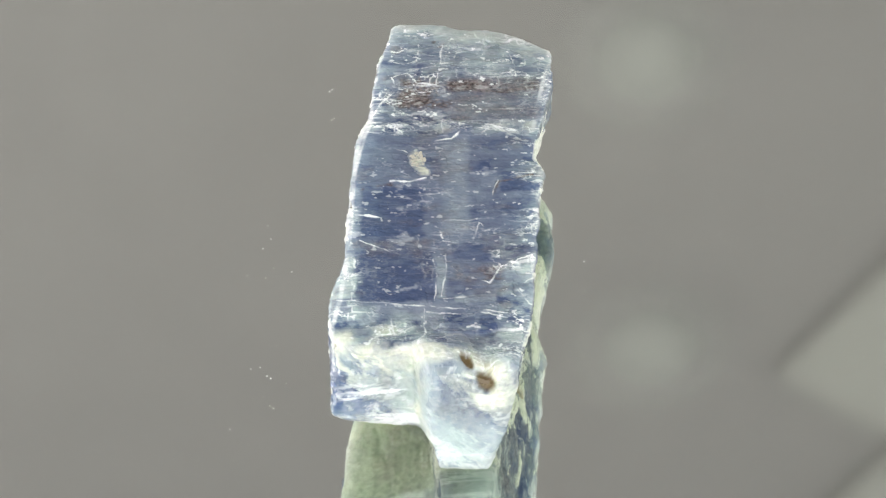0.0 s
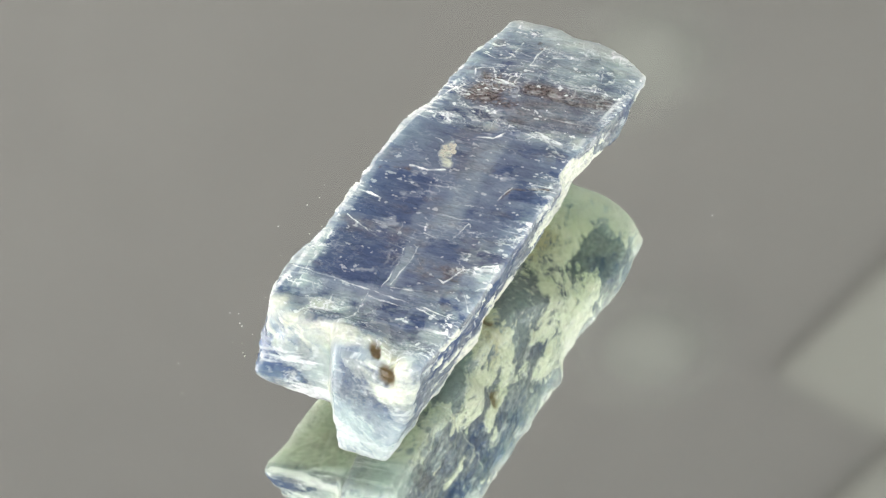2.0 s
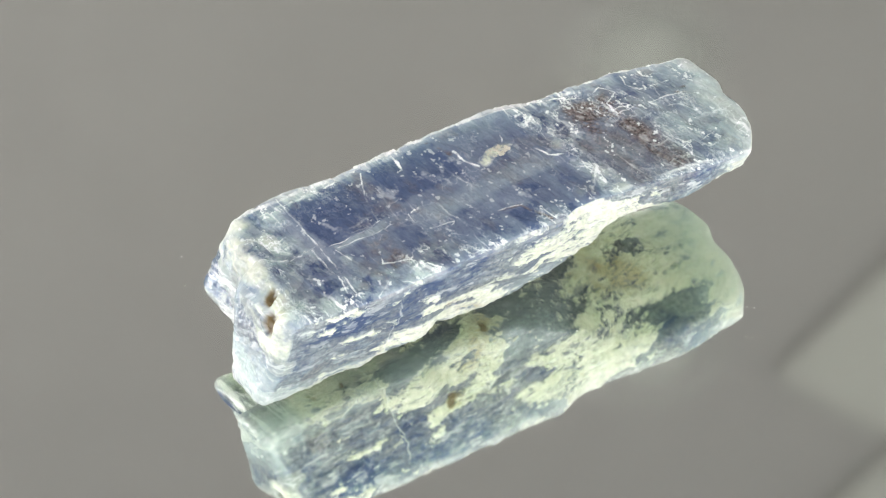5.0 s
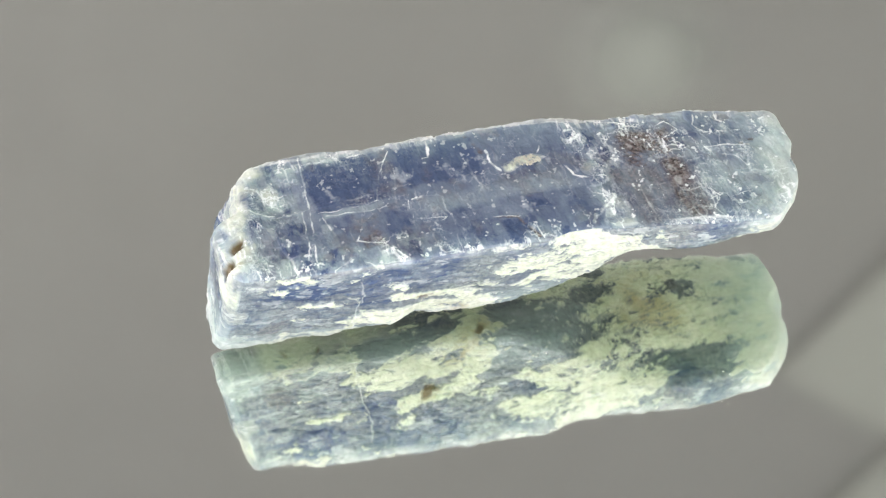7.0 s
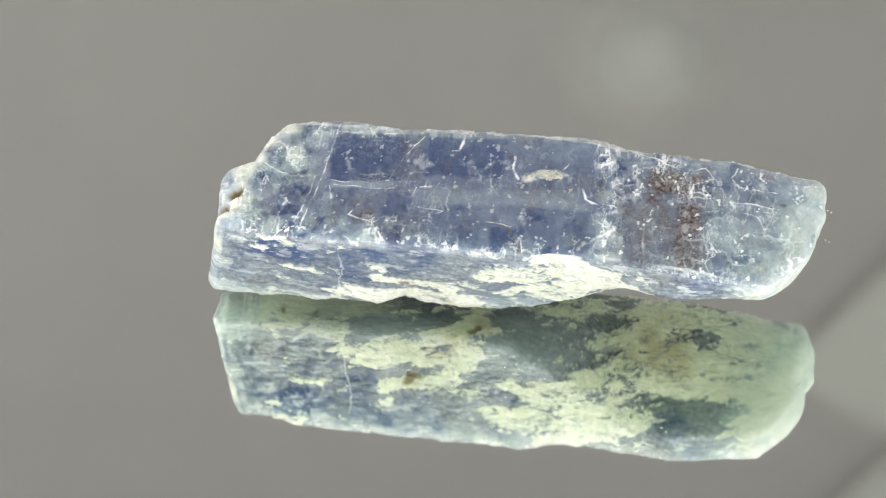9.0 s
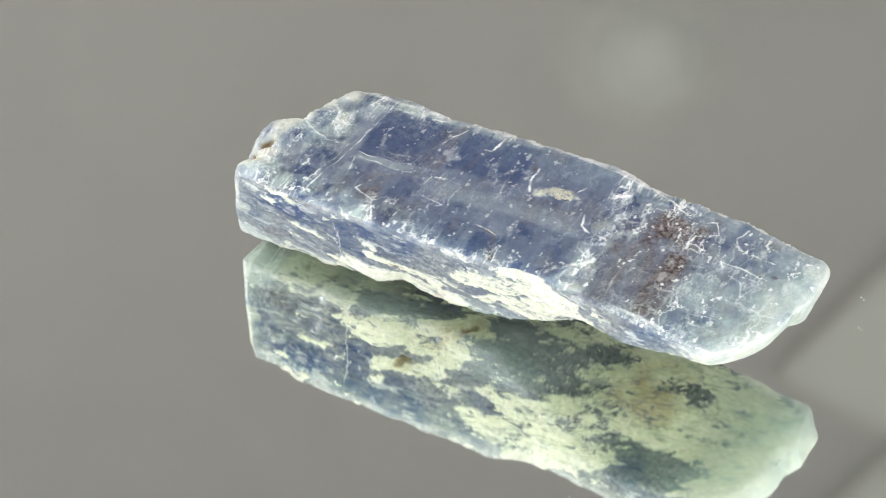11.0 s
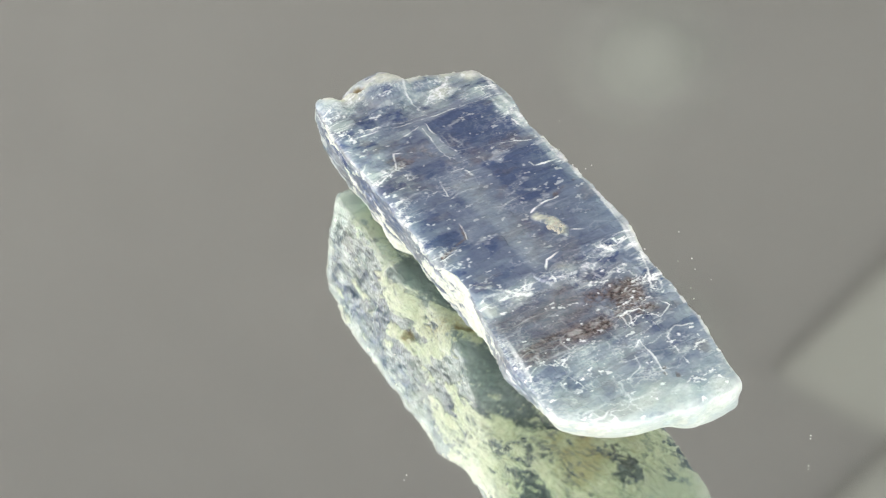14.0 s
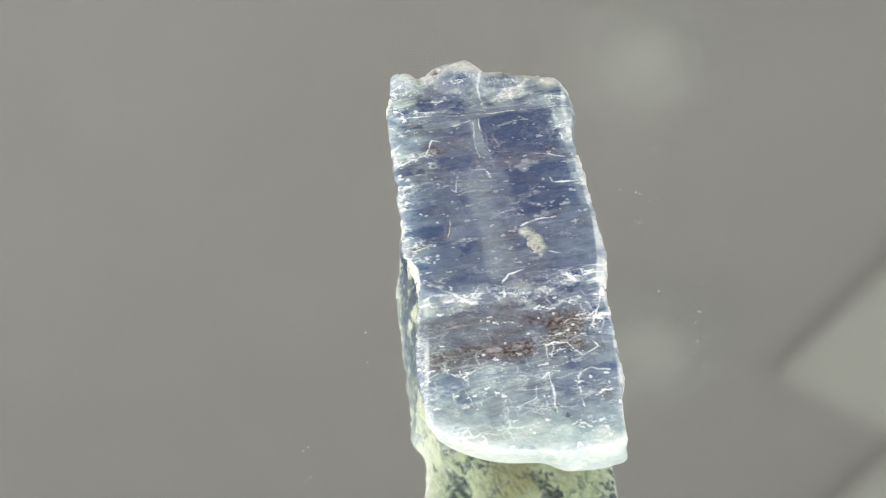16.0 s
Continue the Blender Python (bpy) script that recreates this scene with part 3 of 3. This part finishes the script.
    deep = deep + up * (0.12 + 0.5 * zone) * (tone - 0.5) + up * (0.06 + 0.35 * zone) * (tone2 - 0.5)
    deep = deep * (1 - 0.35 * up * zone * np.clip(0.5 + cloud, 0, 1))
    deep += up * (0.10 + 0.6 * zone) * step(fractal(P, (100, 160, 100), 69, 5, 0.66), 0.15, 0.55)
    lift = up * (0.25 + zone) * (0.0011 * (tone - 0.5) + 0.0007 * (tone2 - 0.5))
    ochre = 0.4 * face(((2, 33, 12, 6, 35, 1.0),)) * np.clip(0.5 + 1.2 * rag, 0, 1)

    # right side and belly: cream crust, slate and deep blue, laid out along the blade and round its girth
    along = 1000 * P[:, 1] + 2.2 * warp[:, 1] + 1.2 * fine[:, 1]
    girth = 615 * P[:, 0] + 788 * P[:, 2] + 2.2 * warp[:, 0] + 1.2 * fine[:, 0]

    def spots(rows, soft=0.45):
        total = np.zeros(len(P))
        for cy, cw, ry, rw, turn, v in rows:
            c, sn = math.cos(radians(turn)), math.sin(radians(turn))
            da, dg = along - cy, girth - cw
            d = np.hypot((c * da + sn * dg) / ry, (c * dg - sn * da) / rw)
            total += v * (1 - step(d, 1 - soft, 1 + soft))
        return total

    under = step(-Nn[:, 2], 0.62, 0.85)
    right = step(girth, -8, -2)
    bend = np.stack([P[:, 0] * 0.615 + P[:, 2] * 0.788, P[:, 1] + 0.9 * (P[:, 0] * 0.615 + P[:, 2] * 0.788), 0.5 * P[:, 2]], -1) + 0.0022 * np.stack([warp[:, 0], warp[:, 1], 0 * rag], -1)
    wisp = fractal(bend, (190, 65, 110), 39, 6, 0.66)      # slanting wisps
    crumb = fractal(P, (330, 260, 330), 40, 4, 0.7)
    cream = spots(((74, 21, 34, 19, -12, 0.9), (43, 41, 31, 14, -7, 0.95), (73, 46, 18, 9, -7, 0.8), (39, 59, 20, 6, 0, 0.7), (-11, 17, 22, 11, -32, 1.2),
                   (-48, 25, 11, 10, 38, 0.55), (-45, 40, 7, 8, 68, 0.6), (-67, 34, 9, 4, 8, 0.8), (8, 46, 17, 6, -7, 0.4), (107, 15, 37, 19, 8, 0.9),
                   (140, 31, 27, 33, 8, 0.8), (-96, 3, 34, 6, 5, 1.3), (-116, 3, 13, 9, 8, 0.9), (-119, 26, 11, 5, 8, 0.4), (-85, 34, 10, 4, -12, 0.35),
                   (-57, 50, 10, 4, 33, 0.7), (-36, 14, 13, 4, 5, 0.7), (-85, 31, 7, 2.5, 5, 0.5), (52, 49, 20, 9, -5, 0.5), (-60, 12, 7, 7, 0, 0.3)))
    bare = spots(((30, 14, 27, 17, -2, 0.25), (-91, 25, 28, 12, 8, 0.65), (-70, 45, 28, 8, 8, 0.8), (-28, 50, 21, 12, 8, 0.9), (106, 50, 19, 15, -17, 0.9),
                  (113, 9, 8, 5, 8, 1.1), (109, 63, 16, 6, 8, 1.9), (-52, 31, 8, 8, 8, 0.6), (18, 38, 13, 4, 23, 0.6), (17, 55, 13, 4, 18, 0.7), (85, 57, 25, 4, 0, 0.7), (-20, 40, 14, 6, 0, 0.4)))
    amount = np.where(girth > -2, -0.22, 0.1) + np.clip(cream, 0, 0.75) - bare - 0.5 * step(-x, 30, 45) * step(z, 19, 25)
    gaps = 1 - step(np.abs(fractal(bend, (330, 75, 260), 67, 4, 0.65)), 0.02, 0.16)       # fine dark seams in the crust
    sidecrust = step(1.15 * wisp + 0.4 * crumb + 0.3 * cloud + amount, 0.0, 0.30) * (1 - 0.8 * gaps * np.clip(0.65 + rag, 0, 1))
    worn = step(-girth, 0, 3) * step(-Nn[:, 2], 0.2, 0.5) * step(-along, 35, 55)          # smooth cream underside of the near end
    sidecrust = np.maximum(sidecrust, worn * np.clip(0.8 + 0.35 * cloud, 0, 1))
    smooth = step(-along, 55, 62) * (1 - step(girth, 9, 13)) + step(along, 112, 135)     # worn flat base and tip
    crust += side * (1 - end * 0.75) * np.clip(sidecrust * (1 - 0.35 * np.clip(smooth, 0, 1)), 0, 1) * (1 - 0.6 * step(along, 138, 158))
    pale += side * (0.45 * np.clip(smooth, 0, 1) * right + 0.4 * spots(((-38, 5, 22, 8, 0, 1.0), (22, 12, 36, 14, 0, 0.8))))
    deep += side * right * spots(((-76, 32, 44, 17, 5, 0.28), (-70, 45, 28, 8, 8, 0.7), (-28, 50, 21, 12, 8, 0.65), (-53, 33, 11, 7, 8, 0.65), (-89, 42, 13, 8, 8, 0.55), (96, 48, 11, 7, -2, 0.5),
                                  (108, 62, 14, 6, 8, 0.5), (18, 38, 13, 4, 23, 0.4), (17, 55, 13, 4, 18, 0.6))) * np.clip(0.8 + 0.5 * cloud + 0.3 * crumb, 0, 1)
    deep += side * (0.08 + 0.3 * step(-x, 30, 45) * step(z, 19, 25))
    pale += side * right * (1 - sidecrust) * 0.25 * step(crumb + 0.3 * wisp, 0.25, 0.6)      # frosty speckle on the slate
    stain += side * 0.25 * step(fractal(P, (50, 30, 50), 53, 4) + 0.3 * step(along, 30, 45) * (1 - step(along, 80, 95)), 0.45, 0.75)
    thread = fractal(P, (420, 130, 560), 91, 3, 0.6)
    vein_glint += side * (1 - 0.5 * under) * 0.32 * step(thread, 0.30, 0.5) * np.clip(0.5 + wisp, 0, 1)
    deep += side * 0.3 * step(-thread, 0.2, 0.45)
    vein_glint += side * right * 0.35 * (1 - step(np.abs(along + 62 - 0.06 * girth), 0.2, 0.8)) * (1 - step(girth, 40, 50))
    ochre = np.clip(ochre * (1 - side) + side * spots(((-5, 11, 16, 4, -32, 0.8), (-28, 29, 8, 3, -32, 0.8), (90, 17, 17, 10, 8, 0.6), (85, 3, 20, 8, 8, 0.45))) * np.clip(0.6 + 0.9 * rag, 0, 1) + side * 0.2 * step(crumb, 0.3, 0.8), 0, 1)
    # hollows
    pit += face(((-5, 30.5, 3.0, 2.1, 31, 1.0), (3, 37.5, 5.0, 3.0, 51, 1.0)), 0.3)
    pit += side * spots(((3, 7, 3.2, 1.5, -32, 0.75), (-29, 29, 4.5, 1.8, -32, 0.7), (-93, -3, 1.3, 1.4, 8, 0.5), (-77, -2, 1.2, 1.2, 8, 0.5)), 0.35)
    slate = side * (1 - np.clip(pale, 0, 1))
    return {"minerals": (deep, crust, stain), "cracks": (vein_glint, pit, pale), "rock": (slate, ochre), "lift": (lift,)}


specimen = tagged(new("crystal"), "bladed blue and white crystal lying on the mirror", "crystal")
blade = new("blade", crystal())
blade.parent = specimen


def top_height(x, y):
    (xl, zl), (xr, zr) = corners(np.array([y]))[:2]
    t = (x - xl[0]) / (xr[0] - xl[0])
    return float(zl[0] * (1 - t) + zr[0] * t)


rnd = random.Random(9)


def inclusion(x, y, rx, ry, count):
    bm = bmesh.new()
    for k in range(count):
        a, d = rnd.uniform(0, 6.283), math.sqrt(rnd.uniform(0, 1))
        px, py, r = x + rx * d * math.cos(a), y + ry * d * math.sin(a), rnd.uniform(0.0003, 0.0008)
        m = Matrix.Translation((px * U, py * U, (top_height(px, py) + 0.0003) * U)) @ pose(0, 0, 0, rnd.uniform(0, 90), rnd.uniform(0, 90), 0) @ Matrix.Diagonal((r * U, 1.4 * r * U, 0.8 * r * U, 1))
        bmesh.ops.create_icosphere(bm, subdivisions=1, radius=1, matrix=m)
    return bm


part("inclusion", inclusion(-0.0235, 0.0360, 0.0036, 0.0068, 80), GRAIN, specimen, "cream granular inclusion in the blade")


# ---- dust on the glass ----
def dust():
    """Single grains of dust on the glass, a tenth of a millimetre across."""
    rnd = random.Random(4)
    bm = bmesh.new()
    for x, y, r in ((-0.1083, 0.0189, 0.0005), (-0.0867, 0.0205, 0.0005), (-0.1046, -0.0503, 0.0005), (-0.1003, -0.0495, 0.0005), (-0.0881, -0.0616, 0.0004),
                    (-0.0952, -0.0577, 0.0006), (-0.1129, -0.0915, 0.0005), (-0.1011, 0.0394, 0.0006), (-0.0991, 0.0576, 0.0004), (-0.0691, 0.1712, 0.0007),
                    (0.0937, 0.0914, 0.0005), (0.0963, 0.0935, 0.0004), (-0.0928, -0.0343, 0.0004), (0.0550, 0.0188, 0.0007), (-0.0974, 0.0469, 0.0006)):
        r *= 0.62
        for k in range(rnd.choice((1, 1, 1, 2))):
            m = Matrix.Translation(((x + 0.0018 * k * rnd.uniform(-1, 1)) * U, (y + 0.0018 * k) * U, 0.6 * r * U)) @ Matrix.Diagonal((r * U, r * U * rnd.uniform(0.8, 1.8), 0.6 * r * U, 1))
            bmesh.ops.create_icosphere(bm, subdivisions=1, radius=1, matrix=m @ pose(0, 0, 0, rnd.uniform(0, 90), rnd.uniform(0, 90), rnd.uniform(0, 90)))
    return tagged(link("dust", bm, DUST), "tiny pale dust grains lying on the mirror", "dust", kind="stuff")


specks = dust()


# ---- motion ----
def motions():
    rows = [(0.5 * k, pose(0, 0, 0, 0, 0, START + SPIN * 0.5 * k)) for k in range(33)]
    for thing in (turntable, specimen, specks):
        walk(thing, rows)


motions()
